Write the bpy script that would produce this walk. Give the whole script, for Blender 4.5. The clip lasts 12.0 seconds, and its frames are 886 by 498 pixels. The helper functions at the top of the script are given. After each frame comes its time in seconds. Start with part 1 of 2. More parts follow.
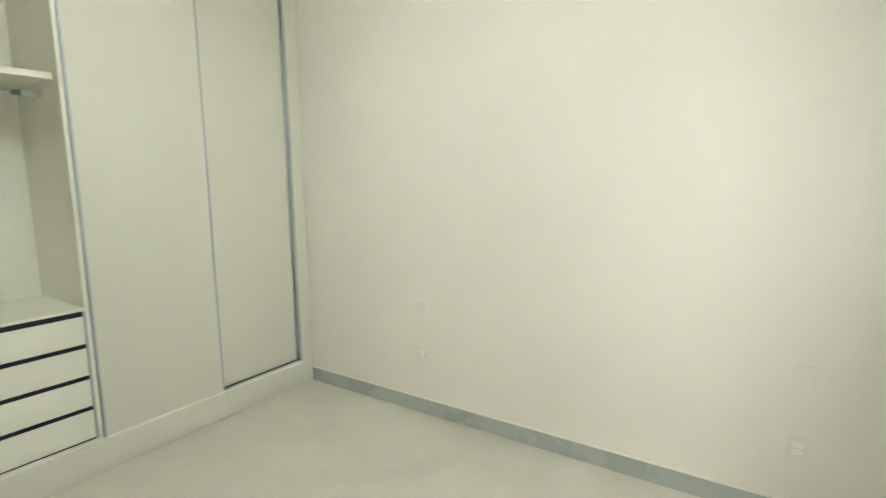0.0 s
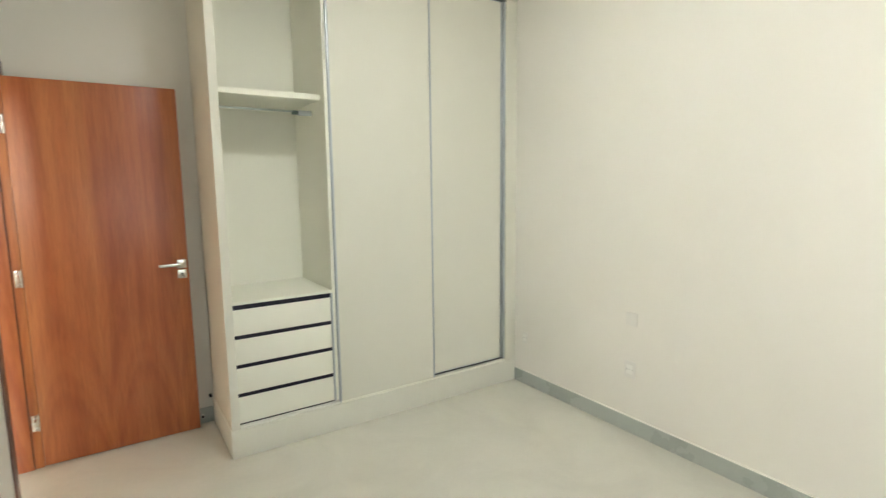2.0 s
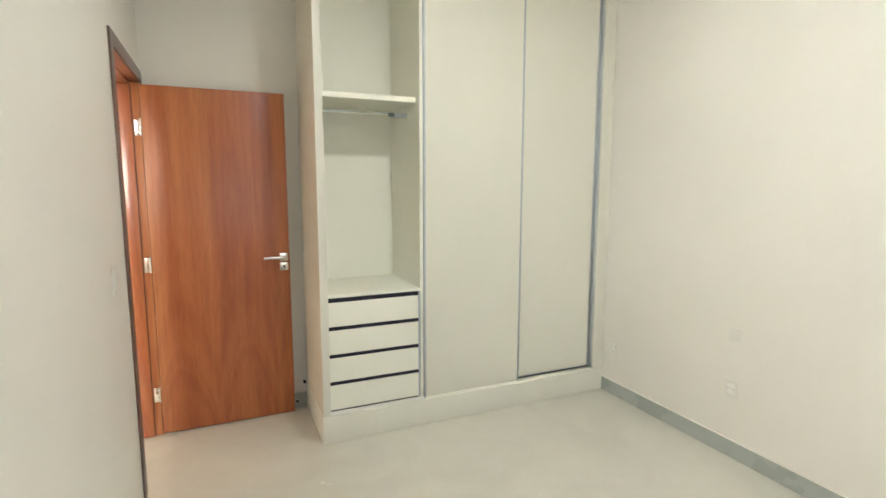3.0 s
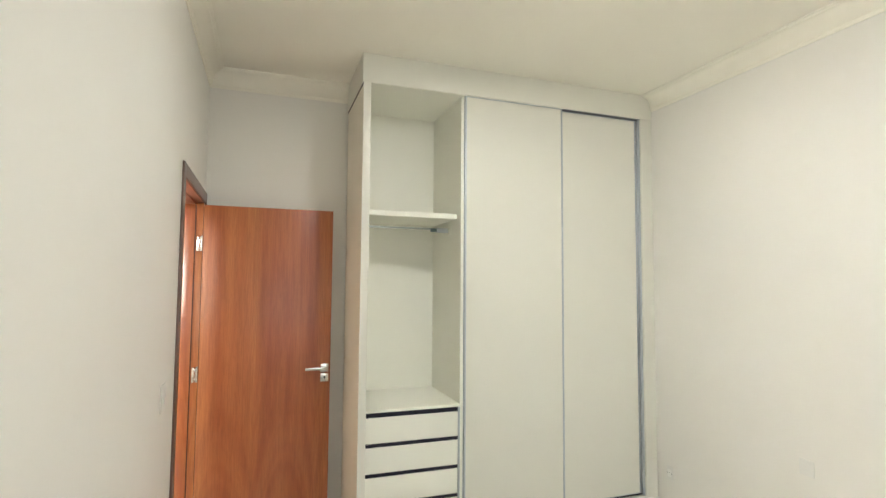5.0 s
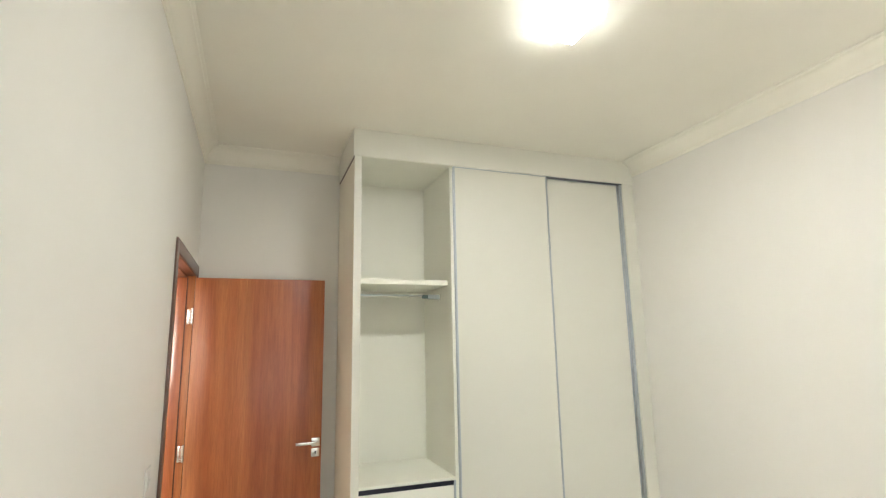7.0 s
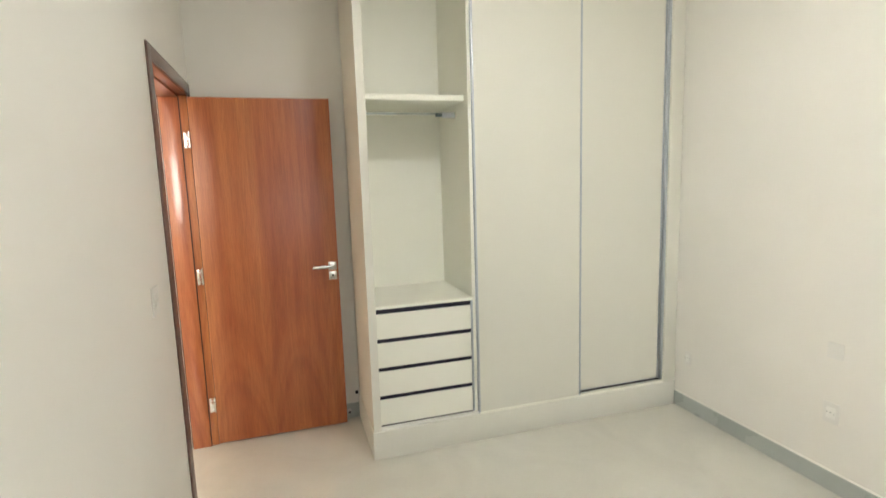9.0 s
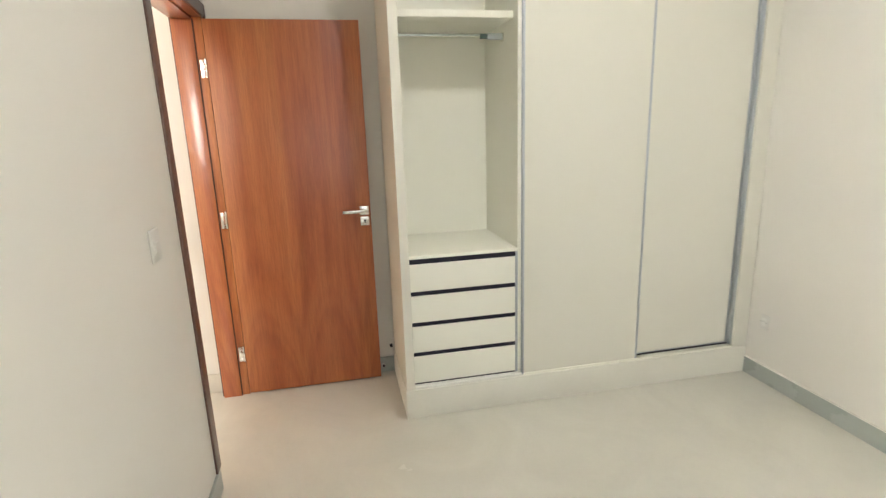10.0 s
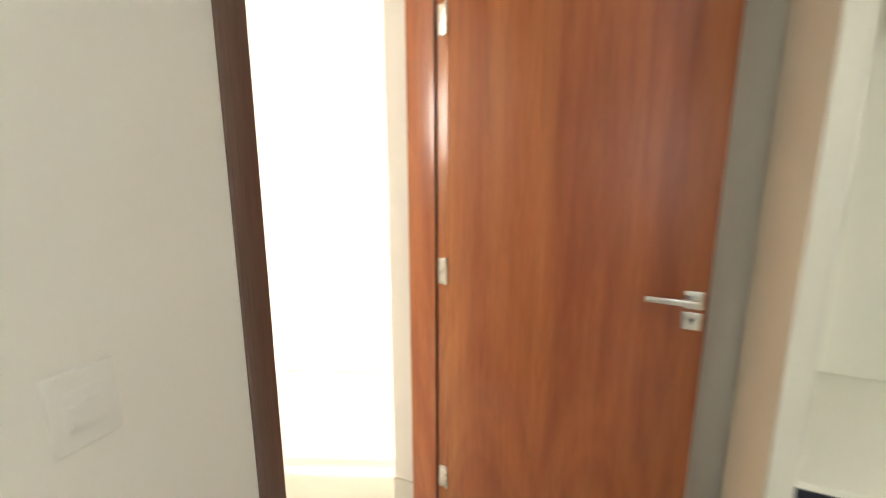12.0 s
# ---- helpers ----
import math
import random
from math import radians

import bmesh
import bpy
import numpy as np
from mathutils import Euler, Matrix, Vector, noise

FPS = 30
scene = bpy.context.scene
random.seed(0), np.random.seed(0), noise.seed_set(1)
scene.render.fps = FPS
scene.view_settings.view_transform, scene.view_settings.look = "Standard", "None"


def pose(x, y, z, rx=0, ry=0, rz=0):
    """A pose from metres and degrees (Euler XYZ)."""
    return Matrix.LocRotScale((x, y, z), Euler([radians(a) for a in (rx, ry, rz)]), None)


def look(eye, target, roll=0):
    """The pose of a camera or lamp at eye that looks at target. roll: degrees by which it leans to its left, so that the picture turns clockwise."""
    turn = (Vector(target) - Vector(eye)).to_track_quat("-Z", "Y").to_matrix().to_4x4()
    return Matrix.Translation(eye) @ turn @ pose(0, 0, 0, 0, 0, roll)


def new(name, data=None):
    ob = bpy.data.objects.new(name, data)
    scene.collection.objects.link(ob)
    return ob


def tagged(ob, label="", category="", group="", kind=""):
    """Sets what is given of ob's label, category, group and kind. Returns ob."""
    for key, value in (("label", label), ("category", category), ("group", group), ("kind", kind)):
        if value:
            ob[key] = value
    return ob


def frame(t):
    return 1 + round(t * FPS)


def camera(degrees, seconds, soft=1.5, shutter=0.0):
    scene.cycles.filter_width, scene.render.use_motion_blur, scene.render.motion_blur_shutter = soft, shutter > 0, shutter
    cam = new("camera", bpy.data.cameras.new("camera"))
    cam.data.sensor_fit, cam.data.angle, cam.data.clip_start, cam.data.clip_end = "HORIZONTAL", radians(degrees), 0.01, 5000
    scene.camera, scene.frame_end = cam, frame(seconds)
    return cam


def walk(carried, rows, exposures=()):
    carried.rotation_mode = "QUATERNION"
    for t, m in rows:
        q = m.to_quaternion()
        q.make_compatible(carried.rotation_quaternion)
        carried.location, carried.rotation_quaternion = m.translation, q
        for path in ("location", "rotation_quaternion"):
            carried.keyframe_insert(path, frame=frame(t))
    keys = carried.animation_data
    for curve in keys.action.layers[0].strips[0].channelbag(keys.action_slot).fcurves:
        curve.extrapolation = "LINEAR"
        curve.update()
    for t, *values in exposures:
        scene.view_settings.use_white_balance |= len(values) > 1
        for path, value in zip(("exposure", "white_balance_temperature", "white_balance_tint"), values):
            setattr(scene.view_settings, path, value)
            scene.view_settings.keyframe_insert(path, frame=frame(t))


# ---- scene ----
cam = camera(82.0, 12.0, 1.3, 0.5)
PATH = [
    (0, (2.947, -0.463, 1.547), (1.841, 1.179, 1.262), -0.7),
    (0.5, (2.932, -0.483, 1.548), (1.672, 1.047, 1.281), -0.8),
    (1, (2.929, -0.484, 1.541), (1.517, 0.908, 1.274), -0.8),
    (1.5, (2.928, -0.473, 1.555), (1.377, 0.761, 1.283), -0.6),
    (2, (2.925, -0.488, 1.54), (1.267, 0.601, 1.283), -0.7),
    (2.5, (2.92, -0.479, 1.557), (1.178, 0.458, 1.263), -0.2),
    (3, (2.914, -0.517, 1.551), (1.101, 0.286, 1.294), 0.1),
    (3.5, (2.919, -0.509, 1.595), (1.056, 0.196, 1.42), 0.3),
    (3.7, (2.922, -0.521, 1.604), (1.05, 0.167, 1.464), 0.9),
    (5.3, (2.947, -0.525, 1.657), (1.071, 0.148, 1.822), -0.1),
    (5.5, (2.962, -0.54, 1.665), (1.093, 0.147, 1.848), -0.4),
    (6, (2.961, -0.547, 1.658), (1.102, 0.145, 1.917), -0.6),
    (6.5, (2.985, -0.528, 1.673), (1.137, 0.155, 2.019), -0.8),
    (6.7, (2.98, -0.532, 1.678), (1.138, 0.151, 2.051), -1.0),
    (8.3, (2.908, -0.478, 1.653), (1.008, 0.144, 1.701), -1.9),
    (8.5, (2.869, -0.464, 1.635), (0.967, 0.155, 1.593), -1.6),
    (9, (2.761, -0.399, 1.597), (0.867, 0.182, 1.325), -1.8),
    (9.2, (2.702, -0.376, 1.59), (0.809, 0.174, 1.254), -2.1),
    (9.5, (2.625, -0.353, 1.561), (0.732, 0.166, 1.176), -2.1),
    (10, (2.465, -0.285, 1.526), (0.559, 0.106, 1.063), -1.9),
    (10.2, (2.353, -0.232, 1.545), (0.437, 0.108, 1.086), -1.3),
    (10.5, (2.182, -0.13, 1.536), (0.235, 0.022, 1.105), -0.2),
    (10.7, (2.043, -0.097, 1.54), (0.098, -0.072, 1.075), -0.4),
    (11, (1.807, -0.136, 1.568), (-0.136, -0.256, 1.111), -0.1),
    (11.2, (1.649, -0.147, 1.563), (-0.292, -0.348, 1.126), 0.2),
    (11.5, (1.409, -0.14, 1.557), (-0.502, -0.526, 1.115), -1.7),
    (11.8, (1.163, -0.184, 1.572), (-0.685, -0.811, 1.13), -0.5),
    (12, (1.006, -0.196, 1.534), (-0.758, -1.021, 1.079), -0.1),
]
EXPOSURES = [(0.0, 0.66, 6430, 4), (1.0, 0.71, 6440, 5), (3.0, 0.90, 6440, 11), (5.5, 0.93, 6370, 12), (6.7, 0.92, 6370, 12), (8.5, 0.90, 6430, 12), (10.5, 0.95, 6500, 15), (11.2, 1.01, 6480, 16), (12.0, 0.77, 6650, 11)]
walk(cam, [(t, look(eye, target, roll)) for t, eye, target, roll in PATH], EXPOSURES)

# ---------------------------------------------------------------- world, sun, lamps
SUN_ELEV, SUN_AZ = radians(23.0), radians(22.0)
SKY, SUN, LAMP, WINDOW = 0.12, 3.0, 72.0, 60.0
world = bpy.data.worlds.new("world")
scene.world = world
world.use_nodes = True
wn = world.node_tree.nodes
sky = wn.new("ShaderNodeTexSky")
sky.sky_type, sky.sun_disc = "NISHITA", False
sky.sun_elevation, sky.sun_rotation = SUN_ELEV, -SUN_AZ
world.node_tree.links.new(sky.outputs[0], wn["Background"].inputs[0])
wn["Background"].inputs[1].default_value = SKY

sun = new("sun", bpy.data.lights.new("sun", "SUN"))
sun.data.energy, sun.data.angle, sun.data.color = SUN, radians(0.5), (1.0, 0.93, 0.82)
to_sun = Vector((-math.sin(SUN_AZ) * math.cos(SUN_ELEV), math.cos(SUN_AZ) * math.cos(SUN_ELEV), math.sin(SUN_ELEV)))
sun.matrix_world = look(to_sun * 10, (0, 0, 0))


def area(name, m, sx, sy, energy, colour):
    d = bpy.data.lights.new(name, "AREA")
    d.shape, d.size, d.size_y, d.energy, d.color = "RECTANGLE", sx, sy, energy, colour
    ob = new(name, d)
    ob.matrix_world = m
    return ob


# ---------------------------------------------------------------- materials
def material(name, colour, rough=0.5, metal=0.0, spec=0.5, coat=0.0):
    m = bpy.data.materials.new(name)
    m.use_nodes = True
    b = m.node_tree.nodes["Principled BSDF"]
    b.inputs["Base Color"].default_value = (*colour, 1)
    b.inputs["Roughness"].default_value = rough
    b.inputs["Metallic"].default_value = metal
    b.inputs["Specular IOR Level"].default_value = spec
    b.inputs["Coat Weight"].default_value = coat
    b.inputs["Coat Roughness"].default_value = 0.12
    return m, m.node_tree, b


def coords(nt, scale=(1, 1, 1)):
    tc, mp = nt.nodes.new("ShaderNodeTexCoord"), nt.nodes.new("ShaderNodeMapping")
    mp.inputs["Scale"].default_value = scale
    nt.links.new(tc.outputs["Object"], mp.inputs[0])
    return mp.outputs[0]


def noise_tex(nt, vec, scale, detail=4.0, rough=0.55, distortion=0.0):
    n = nt.nodes.new("ShaderNodeTexNoise")
    n.inputs["Scale"].default_value, n.inputs["Detail"].default_value = scale, detail
    n.inputs["Roughness"].default_value, n.inputs["Distortion"].default_value = rough, distortion
    nt.links.new(vec, n.inputs["Vector"])
    return n.outputs["Fac"]


def ramp(nt, fac, stops):
    r = nt.nodes.new("ShaderNodeValToRGB")
    e = r.color_ramp.elements
    while len(e) < len(stops):
        e.new(0.5)
    for el, (p, c) in zip(e, stops):
        el.position, el.color = p, (*c, 1)
    nt.links.new(fac, r.inputs[0])
    return r.outputs[0]


def mix(nt, a, b, fac, mode="MIX"):
    m = nt.nodes.new("ShaderNodeMix")
    m.data_type, m.blend_type = "RGBA", mode
    for socket, v in ((m.inputs[0], fac), (m.inputs[6], a), (m.inputs[7], b)):
        if isinstance(v, (int, float)):
            socket.default_value = v
        elif isinstance(v, tuple):
            socket.default_value = (*v, 1)
        else:
            nt.links.new(v, socket)
    return m.outputs[2]


def bump(nt, b, height, strength, distance):
    n = nt.nodes.new("ShaderNodeBump")
    n.inputs["Strength"].default_value, n.inputs["Distance"].default_value = strength, distance
    nt.links.new(height, n.inputs["Height"])
    nt.links.new(n.outputs[0], b.inputs["Normal"])


def span(nt, fac, lo, hi):
    r = nt.nodes.new("ShaderNodeMapRange")
    r.inputs["To Min"].default_value, r.inputs["To Max"].default_value = lo, hi
    nt.links.new(fac, r.inputs[0])
    return r.outputs[0]


def painted(name, colour, rough=0.55, vary=0.03, relief=0.12):
    m, nt, b = material(name, colour, rough, spec=0.35)
    v = coords(nt)
    broad, fine = noise_tex(nt, v, 0.9, 3), noise_tex(nt, v, 140, 3)
    lo, hi = tuple(c * (1 - vary) for c in colour), tuple(min(0.94, c * (1 + vary)) for c in colour)
    nt.links.new(ramp(nt, broad, [(0.3, lo), (0.7, hi)]), b.inputs["Base Color"])
    nt.links.new(span(nt, noise_tex(nt, v, 6, 4), rough - 0.06, rough + 0.08), b.inputs["Roughness"])
    bump(nt, b, fine, relief, 0.002)
    return m


def maths(nt, op, a, b_=0.0):
    n = nt.nodes.new("ShaderNodeMath")
    n.operation = op
    for s, v in zip(n.inputs, (a, b_)):
        if isinstance(v, (int, float)):
            s.default_value = v
        else:
            nt.links.new(v, s)
    return n.outputs[0]


def wood(name, dark, mid, light, rough=0.34, coat=0.9, flat="x", gloss=0.15):
    """Veneer with the grain upright (flat="x") or lying along x (flat="z")."""
    m, nt, b = material(name, mid, rough, coat=coat)
    b.inputs["Coat Roughness"].default_value = gloss
    v = coords(nt, (1, 1, 0.05) if flat == "x" else (0.05, 1, 1))
    v2 = coords(nt, (1, 1, 0.2) if flat == "x" else (0.2, 1, 1))
    bands = noise_tex(nt, v, 7, 5, 0.62, 0.4)
    streaks = noise_tex(nt, v, 42, 4, 0.6, 0.2)
    pores = noise_tex(nt, v, 230, 3, 0.7)
    drift = noise_tex(nt, v2, 2.2, 3, 0.5)
    sep = nt.nodes.new("ShaderNodeSeparateXYZ")
    nt.links.new(coords(nt), sep.inputs[0])
    # bookmatched arches low on the leaf
    y = maths(nt, "PINGPONG", maths(nt, "ADD", sep.outputs[1], 0.375), 0.185)
    arch = maths(nt, "ADD", maths(nt, "MULTIPLY", maths(nt, "MULTIPLY", y, y), 17.0), sep.outputs[2])
    arch = maths(nt, "ADD", arch, maths(nt, "MULTIPLY", drift, 0.8))
    ring = nt.nodes.new("ShaderNodeTexNoise")
    ring.noise_dimensions = "1D"
    ring.inputs["Scale"].default_value, ring.inputs["Detail"].default_value = 4.5, 1.5
    nt.links.new(arch, ring.inputs["W"])
    low = nt.nodes.new("ShaderNodeMapRange")
    low.inputs["From Min"].default_value, low.inputs["From Max"].default_value = 1.15, 0.45
    low.inputs["To Min"].default_value, low.inputs["To Max"].default_value = 0.0, 0.42
    nt.links.new(sep.outputs[2], low.inputs[0])
    base = ramp(nt, bands, [(0.30, dark), (0.48, mid), (0.70, light)])
    base = mix(nt, base, ramp(nt, ring.outputs["Fac"], [(0.36, dark), (0.52, mid), (0.66, light)]), low.outputs[0] if flat == "x" else 0.0)
    base = mix(nt, base, ramp(nt, streaks, [(0.34, (0.76, 0.70, 0.65)), (0.58, (1, 1, 1))]), 0.6, "MULTIPLY")
    base = mix(nt, base, ramp(nt, pores, [(0.35, (0.74, 0.68, 0.64)), (0.56, (1, 1, 1))]), 0.65, "MULTIPLY")
    wide = noise_tex(nt, v, 3.2, 2, 0.5, 0.3)
    base = mix(nt, base, ramp(nt, wide, [(0.36, (0.85, 0.69, 0.62)), (0.50, (1.0, 0.97, 0.95)), (0.62, (1.06, 1.22, 1.18))]), 0.8, "MULTIPLY")
    nt.links.new(base, b.inputs["Base Color"])
    nt.links.new(span(nt, noise_tex(nt, v2, 7, 4), rough - 0.05, rough + 0.1), b.inputs["Roughness"])
    bump(nt, b, pores, 0.12, 0.0008)
    return m


def porcelain(name, colour, rough=0.12, vary=0.05):
    m, nt, b = material(name, colour, rough, spec=0.5)
    v = coords(nt)
    cloud, speck, wear = noise_tex(nt, v, 1.7, 6, 0.6, 0.8), noise_tex(nt, v, 55, 4, 0.7), noise_tex(nt, v, 3.5, 5)
    lo, hi = tuple(c * (1 - vary) for c in colour), tuple(c * (1 + vary) for c in colour)
    base = ramp(nt, cloud, [(0.35, lo), (0.65, hi)])
    base = mix(nt, base, ramp(nt, speck, [(0.4, (0.96, 0.96, 0.955)), (0.6, (1, 1, 1))]), 0.35, "MULTIPLY")
    nt.links.new(base, b.inputs["Base Color"])
    nt.links.new(span(nt, wear, rough, rough + 0.16), b.inputs["Roughness"])
    return m


def brushed(name, colour, rough=0.35):
    m, nt, b = material(name, colour, rough, metal=1.0)
    v = coords(nt, (1, 1, 0.02))
    n = noise_tex(nt, v, 300, 2)
    nt.links.new(span(nt, n, rough - 0.08, rough + 0.12), b.inputs["Roughness"])
    nt.links.new(ramp(nt, n, [(0.3, tuple(c * 0.9 for c in colour)), (0.7, colour)]), b.inputs["Base Color"])
    return m


WALL = painted("wall_paint", (0.83, 0.812, 0.755), 0.42)
CEILING = painted("ceiling_paint", (0.92, 0.89, 0.79), 0.7)
FLOOR = porcelain("polished_porcelain", (0.66, 0.645, 0.575), 0.16)
# Greyed copy of the cream porcelain; the baseboard's shade is in the colour.
SKIRT = porcelain("shaded_porcelain", (0.42, 0.455, 0.43), 0.2, 0.03)
PLATE = painted("cover_plate_plastic", (0.798, 0.788, 0.745), 0.35, 0.01, 0.02)
INSERT = painted("socket_insert_plastic", (0.87, 0.865, 0.82), 0.3, 0.01, 0.02)
PLINTH = porcelain("plinth_porcelain", (0.80, 0.79, 0.71), 0.38, 0.015)
LAMINATE = painted("cream_laminate", (0.775, 0.765, 0.68), 0.38, 0.015, 0.05)
INSIDE = painted("white_melamine", (0.92, 0.915, 0.815), 0.42, 0.015, 0.04)
# Cream laminate tinted darker and warmer, as if under light bounced from the hall.
SIDE = painted("warm_lit_laminate", (0.765, 0.72, 0.61), 0.4, 0.02, 0.04)
WOOD = wood("varnished_door_veneer", (0.37, 0.096, 0.033), (0.50, 0.164, 0.052), (0.60, 0.245, 0.080))
WOOD_X = wood("varnished_head_wood", (0.37, 0.096, 0.033), (0.50, 0.164, 0.052), (0.60, 0.245, 0.080), flat="z")
FRAME, FRAME_X = WOOD, WOOD_X
LEAF = wood("varnished_leaf_veneer", (0.37, 0.094, 0.033), (0.50, 0.157, 0.051), (0.60, 0.235, 0.078), coat=0.6, gloss=0.30)
# Paled copy of the varnished wood; the strong daylight on it is in the colour.
WOOD_LIT = wood("bright_lit_veneer", (0.50, 0.26, 0.10), (0.58, 0.33, 0.145), (0.64, 0.39, 0.19), 0.22)
# Dark brown copy of the door wood; the casings' backlit shade is in it.
WOOD_SHADED = wood("shaded_casing_wood", (0.10, 0.052, 0.045), (0.13, 0.072, 0.06), (0.165, 0.095, 0.08), 0.35, 0.5)
WOOD_SHADED_X = wood("shaded_casing_wood_head", (0.10, 0.052, 0.045), (0.13, 0.072, 0.06), (0.165, 0.095, 0.08), 0.35, 0.5, "z")
WOOD_LIT_X = wood("bright_lit_head_wood", (0.50, 0.26, 0.10), (0.58, 0.33, 0.145), (0.64, 0.39, 0.19), 0.22, flat="z")
OCHRE = porcelain("ochre_tile", (0.58, 0.38, 0.235), 0.25)
THRESHOLD = porcelain("granite_threshold", (0.17, 0.145, 0.125), 0.25, 0.2)
ALU = brushed("aluminium", (0.56, 0.60, 0.635), 0.40)
# Darkened copy of the aluminium; the upper track's shade is in this colour.
TRACK = brushed("shaded_track", (0.20, 0.22, 0.25), 0.5)
CHROME = brushed("chrome", (0.80, 0.79, 0.76), 0.16)
MIRROR = brushed("rail_aluminium", (0.46, 0.50, 0.49), 0.30)
RUBBER = painted("dark_gap", (0.018, 0.018, 0.03), 0.6, 0.1, 0.05)
PLASTIC = painted("white_plastic", (0.80, 0.79, 0.75), 0.3, 0.01, 0.02)
SEAL = painted("brown_seal", (0.10, 0.035, 0.02), 0.5, 0.1, 0.05)
SILL = painted("glossy_white_profile", (0.86, 0.86, 0.80), 0.22, 0.01, 0.02)
SLEEVE = painted("dark_green_plastic", (0.10, 0.15, 0.15), 0.35, 0.1, 0.05)
GAP = painted("shaded_joint", (0.16, 0.13, 0.13), 0.6, 0.1, 0.05)
HOLE = painted("socket_hole", (0.12, 0.12, 0.12), 0.5, 0.05, 0.02)
DIFFUSER, nt_, b_ = material("lamp_diffuser", (0.9, 0.9, 0.9), 0.5)
b_.inputs["Emission Color"].default_value = (0.985, 1.0, 0.955, 1)
b_.inputs["Emission Strength"].default_value = LAMP
# Dim emission added to the lamp's side for a soft halo on the ceiling.
RIM, nt_, b_ = material("rim_glow", (0.9, 0.9, 0.9), 0.5)
b_.inputs["Emission Color"].default_value = (0.985, 1.0, 0.955, 1)
b_.inputs["Emission Strength"].default_value = LAMP * 0.03
# Emission of the panels that replace bright sky outside two windows.
SKYGLOW, nt_, b_ = material("backdrop_glow", (0.8, 0.8, 0.8), 1.0, spec=0.0)
b_.inputs["Emission Color"].default_value = (1.0, 0.95, 0.88, 1)
b_.inputs["Emission Strength"].default_value = 6.0


# ---------------------------------------------------------------- mesh helpers
def box(bm, x0, x1, y0, y1, z0, z1):
    vs = [bm.verts.new((x, y, z)) for x in (x0, x1) for y in (y0, y1) for z in (z0, z1)]
    for f in ((0, 1, 3, 2), (4, 6, 7, 5), (0, 4, 5, 1), (2, 3, 7, 6), (0, 2, 6, 4), (1, 5, 7, 3)):
        bm.faces.new([vs[i] for i in f])
    return vs


def boxes(*rows, bevel=0.0, segs=2):
    bm = bmesh.new()
    for r in rows:
        box(bm, *r)
    if bevel:
        bmesh.ops.bevel(bm, geom=list(bm.edges), offset=bevel, segments=segs, profile=0.6, affect="EDGES")
    return bm


def rod(bm, a, b, r, n=20, r2=None):
    a, b = Vector(a), Vector(b)
    m = Matrix.Translation((a + b) / 2) @ (b - a).to_track_quat("Z", "Y").to_matrix().to_4x4()
    bmesh.ops.create_cone(bm, cap_ends=True, segments=n, radius1=r, radius2=r if r2 is None else r2, depth=(b - a).length, matrix=m)


def part(name, bm, mat, parent=None, label="", smooth=True):
    me = bpy.data.meshes.new(name)
    bmesh.ops.recalc_face_normals(bm, faces=bm.faces)
    bm.to_mesh(me)
    bm.free()
    me.materials.append(mat)
    if smooth:
        me.shade_smooth()
        me.set_sharp_from_angle(angle=radians(32))
    ob = new(name, me)
    if parent:
        ob.parent = parent
        ob.matrix_parent_inverse = parent.matrix_world.inverted()
    return tagged(ob, label)


def base(name, x, y, z, label, category, group=""):
    e = new(name)
    e.matrix_world = pose(x, y, z)
    e.empty_display_size = 0.1
    bpy.context.view_layer.update()
    return tagged(e, label, category, group)


def structure(name, bm, mat, label, category=""):
    return tagged(part(name, bm, mat, None, label), category=category, kind="structure")


# ---------------------------------------------------------------- the room
X0, X1, Y0, Y1, H = -0.60, 3.85, -0.89, 2.10, 2.995
DX0, DX1, DH = -0.52, 0.308, 2.115           # clear door opening
YH = -1.035                                   # hall face of the partition
HS = -2.42                                    # hall's far wall
structure("floor", boxes((-6.2, X1 + 0.15, HS - 0.15, Y1 + 0.15, -0.12, 0)), FLOOR, "polished cream porcelain floor running through into the hall", "floor")
structure("ceiling", boxes((-6.2, X1 + 0.15, HS - 0.15, Y1 + 0.15, H, H + 0.12)), CEILING, "smooth cream white painted plaster ceiling", "ceiling")
structure("wall_north", boxes((-0.75, X1 + 0.15, Y1, Y1 + 0.15, 0, H)), WALL, "long bare cream painted wall", "wall")
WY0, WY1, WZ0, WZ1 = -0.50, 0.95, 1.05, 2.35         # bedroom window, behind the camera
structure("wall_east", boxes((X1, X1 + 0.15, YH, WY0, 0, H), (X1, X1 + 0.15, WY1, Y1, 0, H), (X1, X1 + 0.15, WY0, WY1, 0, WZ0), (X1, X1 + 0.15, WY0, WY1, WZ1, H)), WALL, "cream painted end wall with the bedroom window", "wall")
structure("wall_west", boxes((-0.75, X0, -1.17, Y1, 0, H)), WALL, "cream painted wall behind the open door and the wardrobe", "wall")
structure("wall_south", boxes((X0, DX0 - 0.03, YH, Y0, 0, H), (DX1 + 0.03, X1, YH, Y0, 0, H), (DX0 - 0.03, DX1 + 0.03, YH, Y0, DH + 0.03, H)), WALL,
          "cream painted wall with the doorway to the hall", "wall")
structure("wall_hall", boxes((-2.94, X1 + 0.15, HS - 0.15, HS, 0, H), (-6.2, -3.79, HS - 0.15, HS, 0, H), (-3.79, -2.94, HS - 0.15, HS, 2.12, H)), WALL, "sunlit white painted hall wall", "wall")
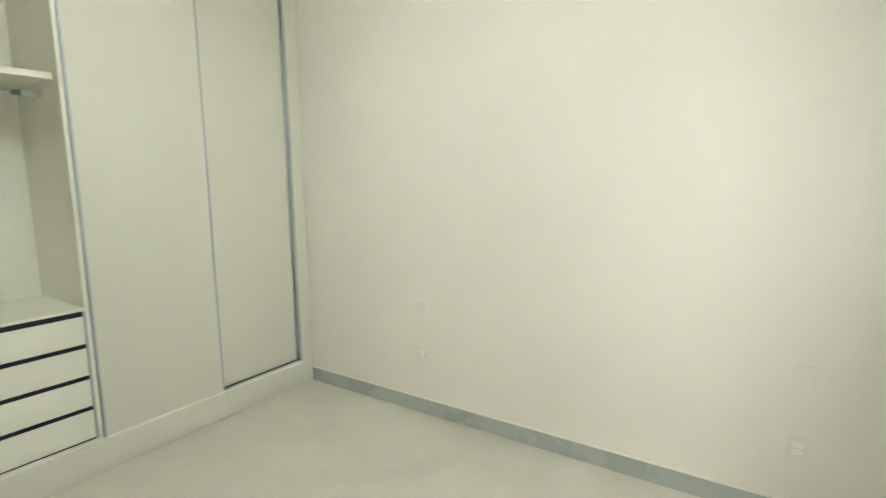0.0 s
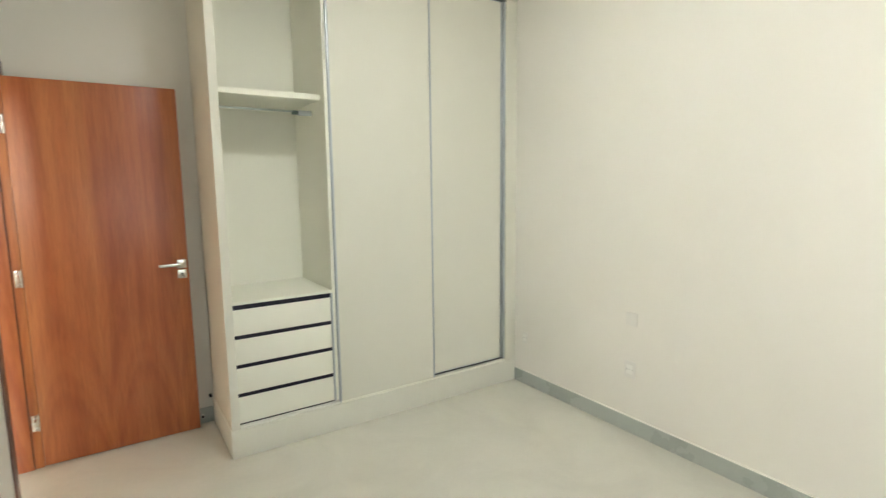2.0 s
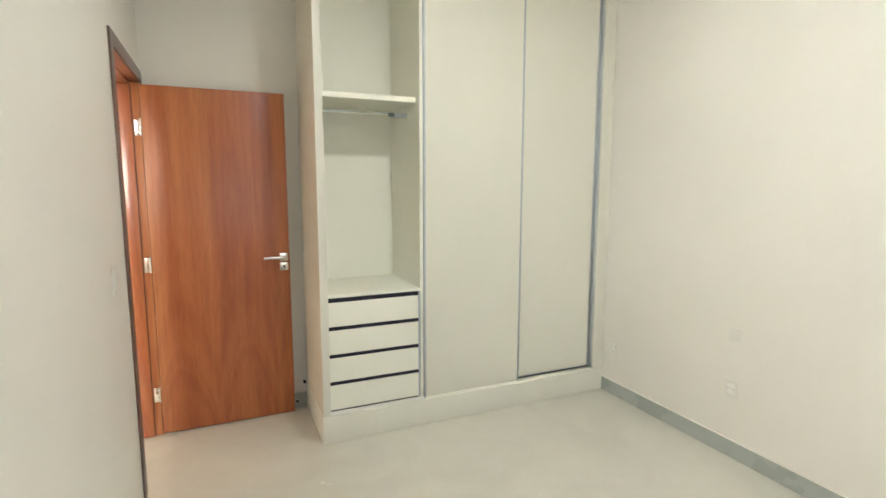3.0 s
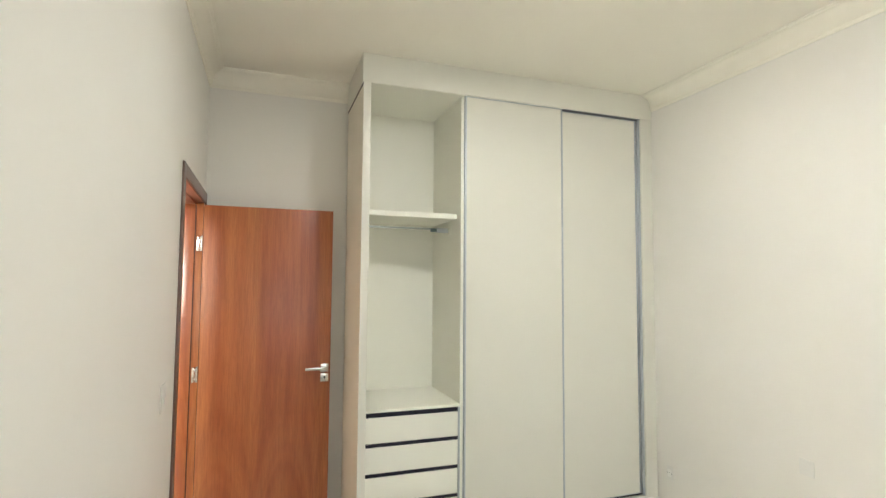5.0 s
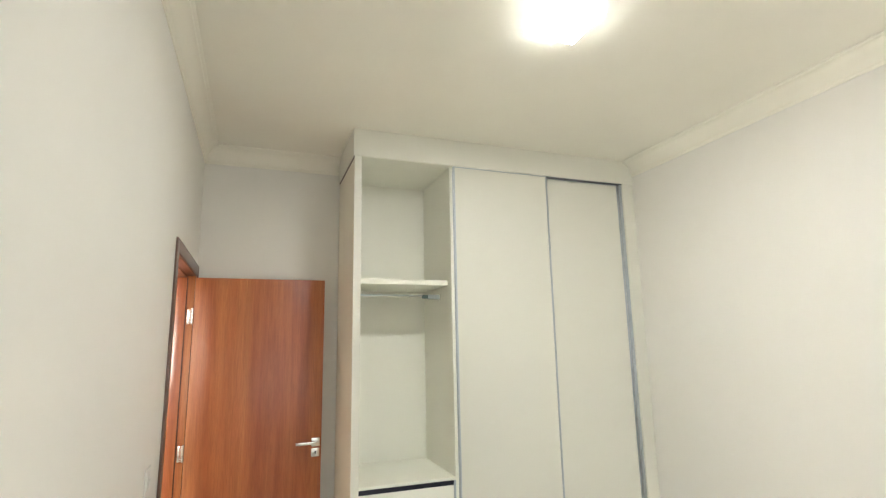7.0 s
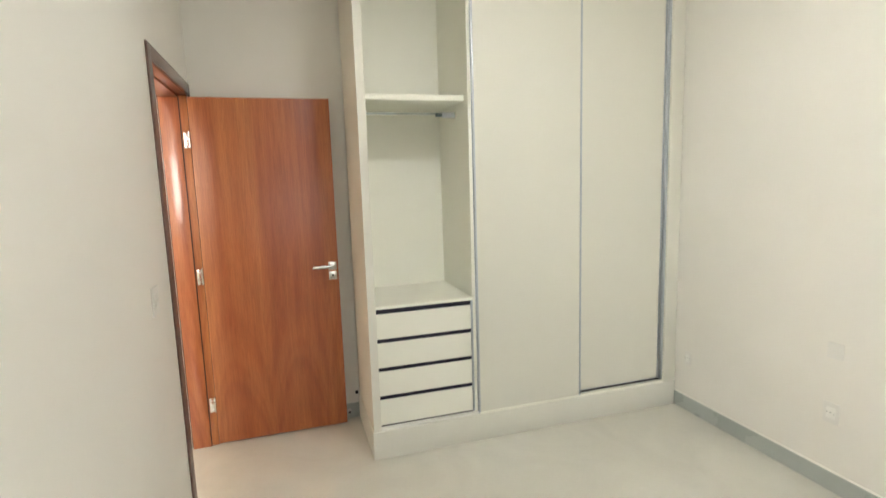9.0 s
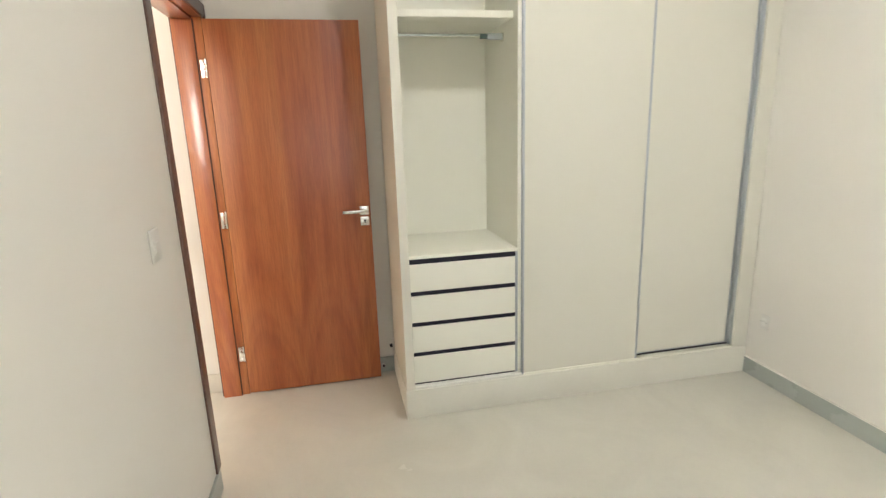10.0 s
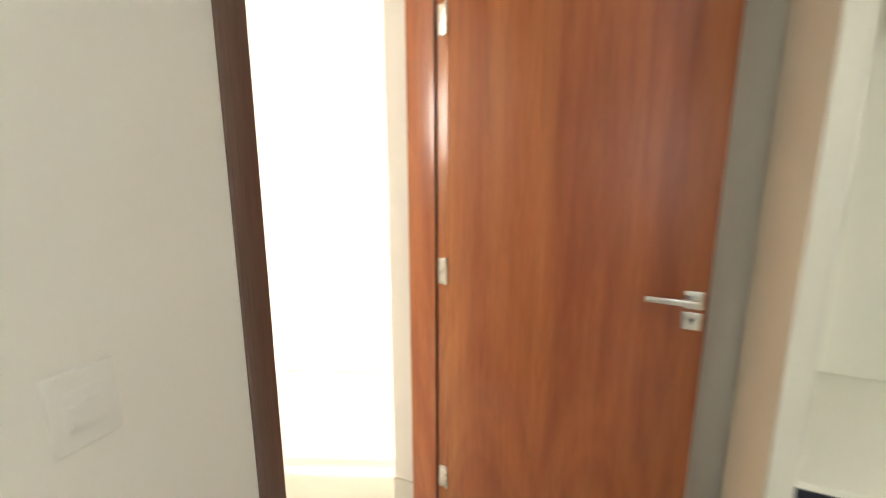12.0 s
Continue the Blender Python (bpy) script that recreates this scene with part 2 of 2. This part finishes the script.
structure("wall_hall_end", boxes((X1, X1 + 0.15, HS, HS + 0.2, 0, H), (X1, X1 + 0.15, YH - 0.1, YH, 0, H), (X1, X1 + 0.15, HS + 0.2, YH - 0.1, 0, 1.6), (X1, X1 + 0.15, HS + 0.2, YH - 0.1, 2.85, H)), WALL,
          "white painted end wall of the hall with a high window", "wall")
structure("wall_living_west", boxes((-6.2, -6.05, HS, Y1, 0, H)), WALL, "white painted wall of the living area", "wall")
structure("wall_living_north", boxes((-6.2, -5.2, Y1, Y1 + 0.15, 0, H), (-1.2, -0.75, Y1, Y1 + 0.15, 0, H), (-5.2, -1.2, Y1, Y1 + 0.15, 2.4, H)), WALL,
          "white painted wall with a wide glazed opening", "wall")

# outside ground
structure("ground", boxes((-80, 80, -80, 120, -0.2, -0.06)), painted("paving", (0.35, 0.33, 0.29), 0.8), "pale paved yard outside", "ground")


# crown moulding: a cove swept along each wall of the bedroom
def cove(bm, p, q, inward, drop=0.115, reach=0.085):
    p, q, n = Vector(p), Vector(q), Vector(inward)
    prof = [(0.0, drop), (0.006, drop), (0.009, drop - 0.010)]
    for i in range(7):
        a = i / 6 * math.pi / 2
        prof.append((0.016 + (reach - 0.032) * (1 - math.cos(a)), drop - 0.016 - (drop - 0.032) * math.sin(a)))
    prof += [(reach - 0.012, 0.009), (reach, 0.006), (reach, 0.0), (0.0, 0.0)]
    ends = []
    for e, s in ((p, 1), (q, -1)):
        t = (q - p).normalized()
        ends.append([bm.verts.new(e + n * a + t * (s * a) + Vector((0, 0, -b))) for a, b in prof])
    k = len(prof)
    for i in range(k):
        bm.faces.new((ends[0][i], ends[0][(i + 1) % k], ends[1][(i + 1) % k], ends[1][i]))
    bm.faces.new(ends[0])
    bm.faces.new(ends[1][::-1])


bm = bmesh.new()
cove(bm, (X0, Y0, H), (X1, Y0, H), (0, 1, 0))
cove(bm, (X1, Y0, H), (X1, Y1, H), (-1, 0, 0))
cove(bm, (X1, Y1, H), (-0.09, Y1, H), (0, -1, 0))
cove(bm, (X0, 0.08, H), (X0, Y0, H), (1, 0, 0))
structure("trim", bm, CEILING, "plain white plaster crown moulding", "moulding")

# baseboards
HB, TB = 0.10, 0.012


def skirting(*rows, mat=None, label="polished porcelain baseboard, greyed to stand for shade"):
    structure("baseboard", boxes(*rows, bevel=0.0015, segs=1), mat or SKIRT, label, "baseboard")


skirting((0.006, X1 - TB, Y1 - TB, Y1, 0, HB))
# Cream strip added on top as the baseboard's highlight line.
structure("trim", boxes((0.006, X1 - TB, Y1 - TB, Y1, HB, HB + 0.004)), WALL, "thin cream strip drawn as the lit top edge of the grey baseboard", "baseboard bead")
skirting((X1 - TB, X1, Y0, Y1, 0, HB))
skirting((DX1 + 0.03, X1 - TB, Y0, Y0 + TB, 0, HB))
skirting((X0, X0 + TB, Y0 + 0.0, -0.004, 0, HB))
skirting((X0, X0 + TB, -1.17, YH - 0.016, 0, 0.12), mat=FLOOR, label="cream porcelain baseboard in the hall")
skirting((-2.91, X1, HS, HS + TB, 0, HB), mat=FLOOR, label="cream porcelain baseboard in the hall")
skirting((DX1 + 0.1, X1, YH - TB, YH, 0, HB))


# ---------------------------------------------------------------- door
def door_frame(name, x0, x1, yf, yb, h, label, reveal=0.006, mats=None, w=0.064):
    """Lining and casings of a doorway whose clear opening is x0..x1, between the wall faces yf and yb."""
    e = base(name, (x0 + x1) / 2, (yf + yb) / 2, 0, label, "door frame")
    j = 0.03
    WOOD, WOOD_X, CASING, CASING_X = mats or (FRAME, FRAME_X, WOOD_SHADED, WOOD_SHADED_X)
    part("jamb", boxes((x0 - j, x0, yb, yf, 0, h), bevel=0.002), WOOD, e)
    part("jamb", boxes((x1, x1 + j, yb, yf, 0, h), bevel=0.002), WOOD, e)
    part("head", boxes((x0 - j, x1 + j, yb, yf, h, h + j), bevel=0.002), WOOD_X, e)
    s = 0.012
    ys = yf - 0.045
    part("stop", boxes((x0, x0 + s, yb, ys, 0, h - s), bevel=0.002), WOOD, e)
    part("stop", boxes((x1 - s, x1, yb, ys, 0, h - s), bevel=0.002), WOOD, e)
    part("stop", boxes((x0, x1, yb, ys, h - s, h), bevel=0.002), WOOD_X, e)
    part("seal", boxes((x0, x0 + 0.010, ys, ys + 0.005, 0.0, h - s)), SEAL, e, "dark rubber seal in the rebate")
    part("seal", boxes((x1 - 0.010, x1, ys, ys + 0.005, 0.0, h - s)), SEAL, e, "dark rubber seal in the rebate")
    t = 0.010
    for y0, y1, low in ((yf, yf + t, HB), (yb - t, yb, 0.0)):
        part("casing", boxes((x1 + 0.006, x1 + 0.006 + w, y0, y1, low, h + 0.006 + w), bevel=0.003), CASING, e, "wooden casing, its colour set for the light that falls on it")
        part("casing", boxes((x0 - 0.006 - w, x0 - (reveal if y0 == yf else 0.006), y0, y1, low, h + 0.006 + w), bevel=0.003), CASING, e, "wooden casing, its colour set for the light that falls on it")
        part("casing", boxes((x0 - (reveal if y0 == yf else 0.006) + 0.0005, x1 + 0.0055, y0, y1, h + 0.006, h + 0.006 + w), bevel=0.003), CASING_X, e, "wooden head casing, its colour set for the light that falls on it")
    return e


door_frame("door_frame", DX0, DX1, Y0, YH, DH, "varnished wooden door frame in the cream wall, its casings coloured dark brown for shade", 0.034)

LX, LT = -0.515, 0.036                       # face and thickness of the open leaf
LY0, LY1, LZ0, LZ1 = -0.8875, -0.098, 0.008, 2.105
leaf = base("door", LX, LY0, 0, "open reddish brown varnished veneer door standing against the wall", "door")
part("leaf", boxes((LX - LT, LX, LY0, LY1, LZ0, LZ1), bevel=0.002), LEAF, leaf)


def hinge_on(parent, x, y, z, way=1):
    """A butt hinge whose knuckle stands at x, y; its plate lies on the jamb beyond y, with three screws."""
    p = part("hinge", boxes((x - 0.008, x + 0.0005, y - 0.030, y - 0.003, z - 0.045, z + 0.045), bevel=0.0008), CHROME, parent, "satin metal hinge")
    bm = bmesh.new()
    for k in range(3):
        rod(bm, (x + 0.004, y, z - 0.045 + 0.0305 * k), (x + 0.004, y, z - 0.016 + 0.0305 * k), 0.006, 14)
    rod(bm, (x + 0.004, y, z + 0.046), (x + 0.004, y, z + 0.052), 0.0045, 12)
    part("knuckle", bm, CHROME, p)
    bm = bmesh.new()
    for k, dy in ((-1, -0.013), (0, -0.021), (1, -0.013)):
        rod(bm, (x, y + dy, z + k * 0.028), (x + 0.0012, y + dy, z + k * 0.028), 0.0032, 12)
    part("screws", bm, ALU, p, "flat screw heads")


for z in (0.262, 1.064, 1.862):
    hinge_on(leaf, LX + 0.001, LY0 - 0.006, z)
KY = -0.135
hb = boxes((LX, LX + 0.009, KY - 0.026, KY + 0.026, 1.046, 1.098), bevel=0.002)
handle = part("handle", hb, CHROME, leaf, "satin chrome lever handle on a square rose")
bm = bmesh.new()
rod(bm, (LX + 0.008, KY, 1.072), (LX + 0.045, KY, 1.072), 0.009)
part("neck", bm, CHROME, handle)
bm = boxes((LX + 0.036, LX + 0.05, KY - 0.125, KY + 0.012, 1.063, 1.081), bevel=0.003)
part("lever", bm, CHROME, handle)
esc = part("escutcheon", boxes((LX, LX + 0.007, KY - 0.026, KY + 0.026, 0.984, 1.036), bevel=0.002), CHROME, leaf, "satin chrome key plate")
bm = bmesh.new()
rod(bm, (LX + 0.0065, KY, 1.013), (LX + 0.0085, KY, 1.013), 0.005, 16)
box(bm, LX + 0.0065, LX + 0.0085, KY - 0.0022, KY + 0.0022, 1.0, 1.013)
part("keyhole", bm, RUBBER, esc)

# open doorway in the hall's lit wall, and the small tiled room behind it
FX0, FX1 = -3.76, -2.97
far = door_frame("door_frame", FX0, FX1, HS, HS - 0.15, 2.09, "varnished wooden door frame of the open bathroom doorway, strong daylight put into its paler colour", 0.006, (WOOD_LIT, WOOD_LIT_X, WOOD_LIT, WOOD_LIT_X), 0.05)
for z in (0.27, 1.06, 1.82):
    part("hinge", boxes((FX0 - 0.001, FX0 + 0.002, HS - 0.145, HS - 0.105, z - 0.045, z + 0.045), bevel=0.0008), CHROME, far, "satin metal hinge")
structure("threshold", boxes((FX0, FX1, HS - 0.15, HS, -0.01, 0.005), bevel=0.0015), THRESHOLD, "grey brown granite threshold of the bathroom doorway", "threshold")
BX, BY = -5.15, -4.30
structure("wall_bath_end", boxes((BX - 0.15, BX, BY - 0.15, -2.95, 0, 1.585), (BX - 0.15, BX, BY - 0.15, -2.95, 2.10, H), (BX - 0.15, BX, BY - 0.15, BY + 0.25, 1.585, 2.10), (BX - 0.15, BX, -3.18, -2.95, 1.585, 2.10), (BX - 0.15, BX, -2.95, HS - 0.15, 0, H)), OCHRE, "warm ochre tiled end wall with a high window", "wall")
structure("wall_bath_side", boxes((BX - 0.15, -2.35, BY - 0.15, BY, 0, H), (-2.5, -2.35, BY, HS - 0.15, 0, H)), WALL, "white wall of the small tiled room", "wall")
structure("ceiling", boxes((BX - 0.15, -2.35, BY - 0.15, HS - 0.15, H, H + 0.12)), CEILING, "white painted ceiling of the small tiled room", "ceiling")
structure("floor", boxes((BX - 0.15, -2.35, BY - 0.15, HS - 0.15, -0.12, 0.0)), FLOOR, "polished cream porcelain floor of the small tiled room", "floor")

# ---------------------------------------------------------------- wardrobe
WB, WL, WR, WT = -0.597, 0.0, 2.098, 2.822    # back, sides, top of the carcass
P = 0.165                                     # plinth height
structure("plinth", boxes((WB, 0.006, WL - 0.006, WR, 0.0, P), bevel=0.003), PLINTH, "low cream plinth under the built-in wardrobe", "plinth")
ward = base("wardrobe", -0.3, 1.05, P, "built-in cream wardrobe with sliding doors and an open drawer bay", "wardrobe")
part("side_panel", boxes((WB + 0.011, -0.0015, WL, WL + 0.045, P, WT - 0.002)), SIDE, ward, "cream laminate end panel, warm hall light put into its colour")
part("edge_band", boxes((-0.0015, 0.0, WL, WL + 0.045, P, WT - 0.002)), LAMINATE, ward, "pale edge band of the end panel")
part("partition", boxes((WB + 0.012, -0.028, 0.630, 0.650, P + 0.02, WT - 0.005)), INSIDE, ward)
part("filler_panel", boxes((WB, 0.0, 2.000, WR, P, WT), bevel=0.0015), LAMINATE, ward, "narrow cream filler panel at the wall")
part("back_panel", boxes((WB, WB + 0.012, 0.045, 2.000, P + 0.02, WT - 0.005)), INSIDE, ward)
part("bottom_board", boxes((WB, -0.032, 0.045, 2.000, P, P + 0.012), (-0.032, -0.002, 0.655, 2.000, P, P + 0.012)), INSIDE, ward)
part("sill_profile", boxes((-0.032, -0.001, 0.045, 0.648, P, P + 0.015), bevel=0.005, segs=3), SILL, ward, "rounded white sill under the drawers")
part("top_board", boxes((WB, -0.003, 0.045, 2.000, WT - 0.004, WT + 0.012)), INSIDE, ward)
part("bulkhead", boxes((WB, 0.004, WL - 0.006, WR, WT + 0.012 - 0.014, H), bevel=0.002), LAMINATE, ward, "cream panel closing the wardrobe up to the ceiling")
# Dark strip laid on the side face, drawn as the shade below the bulkhead.
part("shade_strip", boxes((WB + 0.011, -0.004, WL - 0.0015, WL, WT - 0.018, WT - 0.002)), GAP, ward, "thin dark strip standing in for the shade under the upper panel")
part("shelf", boxes((WB + 0.012, -0.095, 0.045, 0.630, 2.04, 2.072), bevel=0.0015), INSIDE, ward, "white shelf above the hanging rail")
rail = part("hanging_rail", boxes((-0.262, -0.248, 0.051, 0.505, 1.980, 1.992), bevel=0.003), MIRROR, ward, "slim aluminium hanging rail")
part("rail_end", boxes((-0.264, -0.246, 0.545, 0.624, 1.964, 1.994), bevel=0.002), ALU, rail, "wider aluminium rail end")
part("rail_sleeve", boxes((-0.263, -0.247, 0.505, 0.545, 1.968, 1.992), bevel=0.002), SLEEVE, rail, "dark plastic sleeve")
for y0, y1 in ((0.045, 0.051), (0.624, 0.630)):
    part("rail_socket", boxes((-0.27, -0.24, y0, y1, 1.956, 1.998), bevel=0.002), CHROME, rail, "metal rail socket")
# drawer chest
part("chest_top", boxes((WB + 0.012, -0.030, 0.045, 0.630, 0.876, 0.892), bevel=0.001), INSIDE, ward, "white top board above the drawers")
for z0, z1 in ((0.849, 0.876), (0.679, 0.7015), (0.510, 0.532), (0.341, 0.363), (P + 0.0125, 0.1865)):
    part("finger_gap", boxes((-0.053, -0.034 if z1 > 0.2 else -0.0355, 0.0455, 0.6185, z0, z1)), RUBBER, ward, "dark finger-pull channel")
for z1, z0 in ((0.8485, 0.702), (0.6785, 0.5325), (0.5095, 0.3635), (0.3405, 0.187)):
    d = part("drawer", boxes((-0.0455, -0.030, 0.048, 0.618, z0, z1), bevel=0.0012), INSIDE, ward, "white drawer front with a dark finger gap above")
    part("drawer_box", boxes((-0.55, -0.054, 0.07, 0.60, z0 + 0.02, z1 - 0.03)), INSIDE, d)
part("corner_profile", boxes((-0.044, -0.026, 0.619, 0.630, P + 0.018, 0.8755), bevel=0.001), ALU, ward, "narrow aluminium strip beside the drawers")


# sliding doors in aluminium frames
def sliding(y0, y1, x1, z0, z1):
    t, s = 0.022, 0.011
    d = part("sliding_door", boxes((x1 - t + 0.004, x1 - 0.004, y0 + s, y1 - s, z0 + 0.006, z1 - 0.006)), LAMINATE, ward, "smooth cream sliding door in a thin aluminium frame")
    for a in (y0, y1 - s):
        part("stile", boxes((x1 - t, x1, a, a + s, z0, z1), bevel=0.0015), ALU, d, "aluminium edge profile")
    for z in (z0, z1 - 0.006):
        part("frame_rail", boxes((x1 - t, x1 - 0.001, y0 + s, y1 - s, z, z + 0.006)), ALU, d, "thin aluminium rail")


sliding(0.648, 1.356, -0.004, P + 0.004, WT - 0.004)
sliding(1.335, 1.988, -0.036, P + 0.020, WT - 0.005)
part("end_profile", boxes((-0.034, -0.012, 1.988, 2.000, P + 0.018, WT - 0.004)), ALU, ward, "aluminium end profile")
# Black strip put in to darken the gap below the rear door.
part("bottom_gap_shade", boxes((-0.060, -0.026, 1.357, 1.988, P + 0.018, P + 0.0195)), RUBBER, ward, "thin black strip that darkens the gap under the rear sliding door")
part("top_track", boxes((-0.034, -0.003, 1.357, 2.002, WT - 0.008, WT - 0.004)), TRACK, ward, "upper aluminium track, its shade put into a darker colour")

stop = base("wall_bumper", -0.59, -0.014, 0.17, "small black rubber bumper on the wall beside the wardrobe base", "door stop")
bm = bmesh.new()
rod(bm, (X0, -0.018, 0.175), (X0 + 0.020, -0.018, 0.175), 0.0105, 20, 0.009)
part("bumper", bm, RUBBER, stop)
buffer = base("door_stop", X0 + TB, -0.075, 0.052, "short pale metal door stop on the grey baseboard", "door stop")
bm = bmesh.new()
rod(bm, (X0 + TB, -0.075, 0.052), (X0 + TB + 0.022, -0.075, 0.052), 0.012, 20)
part("stem", bm, PLASTIC, buffer)
bm = bmesh.new()
rod(bm, (X0 + TB + 0.022, -0.075, 0.052), (X0 + TB + 0.028, -0.075, 0.052), 0.0095, 20, 0.008)
part("tip", bm, RUBBER, buffer, "black rubber tip")

# ---------------------------------------------------------------- ceiling lamp
LCX, LCY, LS = 1.372, 0.612, 0.120
lamp = base("ceiling_light", LCX, LCY, H, "square white surface-mounted ceiling light, switched on", "ceiling light")
part("base_plate", boxes((LCX - LS + 0.02, LCX + LS - 0.02, LCY - LS + 0.02, LCY + LS - 0.02, H - 0.006, H)), PLASTIC, lamp)
part("rim", boxes((LCX - LS, LCX + LS, LCY - LS, LCY + LS, H - 0.034, H - 0.006), bevel=0.003), RIM, lamp, "dimly glowing lamp side added to brighten the ceiling around it")
part("diffuser", boxes((LCX - LS + 0.004, LCX + LS - 0.004, LCY - LS + 0.004, LCY + LS - 0.004, H - 0.038, H - 0.034), bevel=0.001), DIFFUSER, lamp)


# ---------------------------------------------------------------- sockets and switches
def plate(name, x, z, w, h, wall, kind, label, category, group=""):
    """A wall plate on the north (wall=1) or south (wall=-1) wall."""
    y = Y1 if wall > 0 else Y0
    e = base(name, x, y, z, label, category, group)

    def row(a0, a1, d0, d1, b0, b1):
        return (x + a0, x + a1, min(y - wall * d0, y - wall * d1), max(y - wall * d0, y - wall * d1), z + b0, z + b1)
    part("cover", boxes(row(-w / 2, w / 2, 0, 0.0065, -h / 2, h / 2), bevel=0.0035, segs=3), PLATE, e)
    if kind != "blank":
        part("insert", boxes(row(-w * 0.28, w * 0.28, 0.006, 0.0085, -h * 0.27, h * 0.27), bevel=0.001), INSERT if kind == "socket" else PLATE, e)
    if kind == "socket":
        for dx in (-0.019, 0.0, 0.019):
            bm = bmesh.new()
            dz = 0.004 if dx == 0 else 0.0
            rod(bm, (x + dx, y - wall * 0.0075, z + dz), (x + dx, y - wall * 0.0091, z + dz), 0.0026, 12)
            part("pin_hole", bm, HOLE, e)
    elif kind == "switch":
        part("rocker", boxes(row(-w * 0.24, w * 0.24, 0.008, 0.0115, -h * 0.2, h * 0.09), bevel=0.0015), PLATE, e)
    return e


for x, zu, hu, zl in ((1.05, 0.712, 0.080, 0.398), (3.062, 0.681, 0.108, 0.358)):
    plate("cover_plate", x, zu, 0.078, hu, 1, "blank", "white blank cover plate on the cream wall above a socket", "cover plate", "cover plates on the long wall")
    plate("wall_socket", x, zl, 0.078, 0.105, 1, "socket", "white plastic wall socket low on the cream wall", "wall socket", "sockets on the long wall")
plate("wall_socket", 0.116, 0.363, 0.055, 0.09, 1, "socket", "small white outlet plate low on the wall beside the wardrobe", "wall socket", "sockets on the long wall")
plate("cover_plate", 2.165, 1.645, 0.075, 0.115, -1, "blank", "small white cover plate higher on the cream wall", "cover plate")
plate("light_switch", 0.654, 1.178, 0.090, 0.110, -1, "switch", "white plastic light switch beside the doorway", "light switch")

# ---------------------------------------------------------------- daylight openings
def window(name, x0, x1, y0, y1, z0, z1, n, along, label):
    e = base(name, (x0 + x1) / 2, (y0 + y1) / 2, z0, label, "window")
    f = 0.045
    if along == "x":
        rows = [(x0, x1, y0, y1, z0, z0 + f), (x0, x1, y0, y1, z1 - f, z1)]
        step = (x1 - x0 - f) / n
        rows += [(x0 + i * step, x0 + i * step + f, y0, y1, z0 + f, z1 - f) for i in range(n + 1)]
    else:
        rows = [(x0, x1, y0, y1, z0, z0 + f), (x0, x1, y0, y1, z1 - f, z1)]
        step = (y1 - y0 - f) / n
        rows += [(x0, x1, y0 + i * step, y0 + i * step + f, z0 + f, z1 - f) for i in range(n + 1)]
    part("window_frame", boxes(*rows), PLASTIC, e)
    return tagged(e, kind="structure")


window("window_1", -5.2, -1.2, Y1 + 0.05, Y1 + 0.10, 0.0, 2.4, 4, "x", "wide white framed glazed opening of the living area")
window("window_2", X1 + 0.05, X1 + 0.10, HS + 0.2, YH - 0.1, 1.6, 2.85, 2, "y", "high white framed hall window")
window("window_3", BX - 0.10, BX - 0.06, BY + 0.25, -3.18, 1.585, 2.10, 2, "y", "high white framed window of the small tiled room")
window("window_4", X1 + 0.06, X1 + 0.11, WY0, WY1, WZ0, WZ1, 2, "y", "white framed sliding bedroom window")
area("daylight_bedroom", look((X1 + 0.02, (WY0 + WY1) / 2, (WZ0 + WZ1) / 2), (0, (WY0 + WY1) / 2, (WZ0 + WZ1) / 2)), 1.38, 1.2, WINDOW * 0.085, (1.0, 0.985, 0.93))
area("daylight_bath", look((BX - 0.02, -3.6, 1.84), (0, -3.4, 0.4)), 0.8, 0.45, WINDOW * 0.8, (1.0, 0.93, 0.87))
area("daylight_living", look((-3.2, Y1 + 0.02, 1.25), (-3.2, 0, 1.0)), 3.9, 2.3, WINDOW * 2.5, (1.0, 0.87, 0.77))
area("daylight_hall", look((X1 + 0.02, (HS + YH) / 2, 2.22), (0, (HS + YH) / 2, 1.7)), 1.0, 1.0, WINDOW * 0.4, (1.0, 0.86, 0.74))

# Added glowing panels for sky; the hall one also feeds the jamb's reflection.
for name, x, y0, y1 in (("backdrop", X1 + 2.0, HS - 1.5, YH), ("backdrop", -9.0, -7.5, -3.3)):
    structure(name, boxes((x, x + 0.02, y0, y1, -0.06, 5.5)), SKYGLOW, "glowing panel standing in for bright sky beyond the window", "sky")
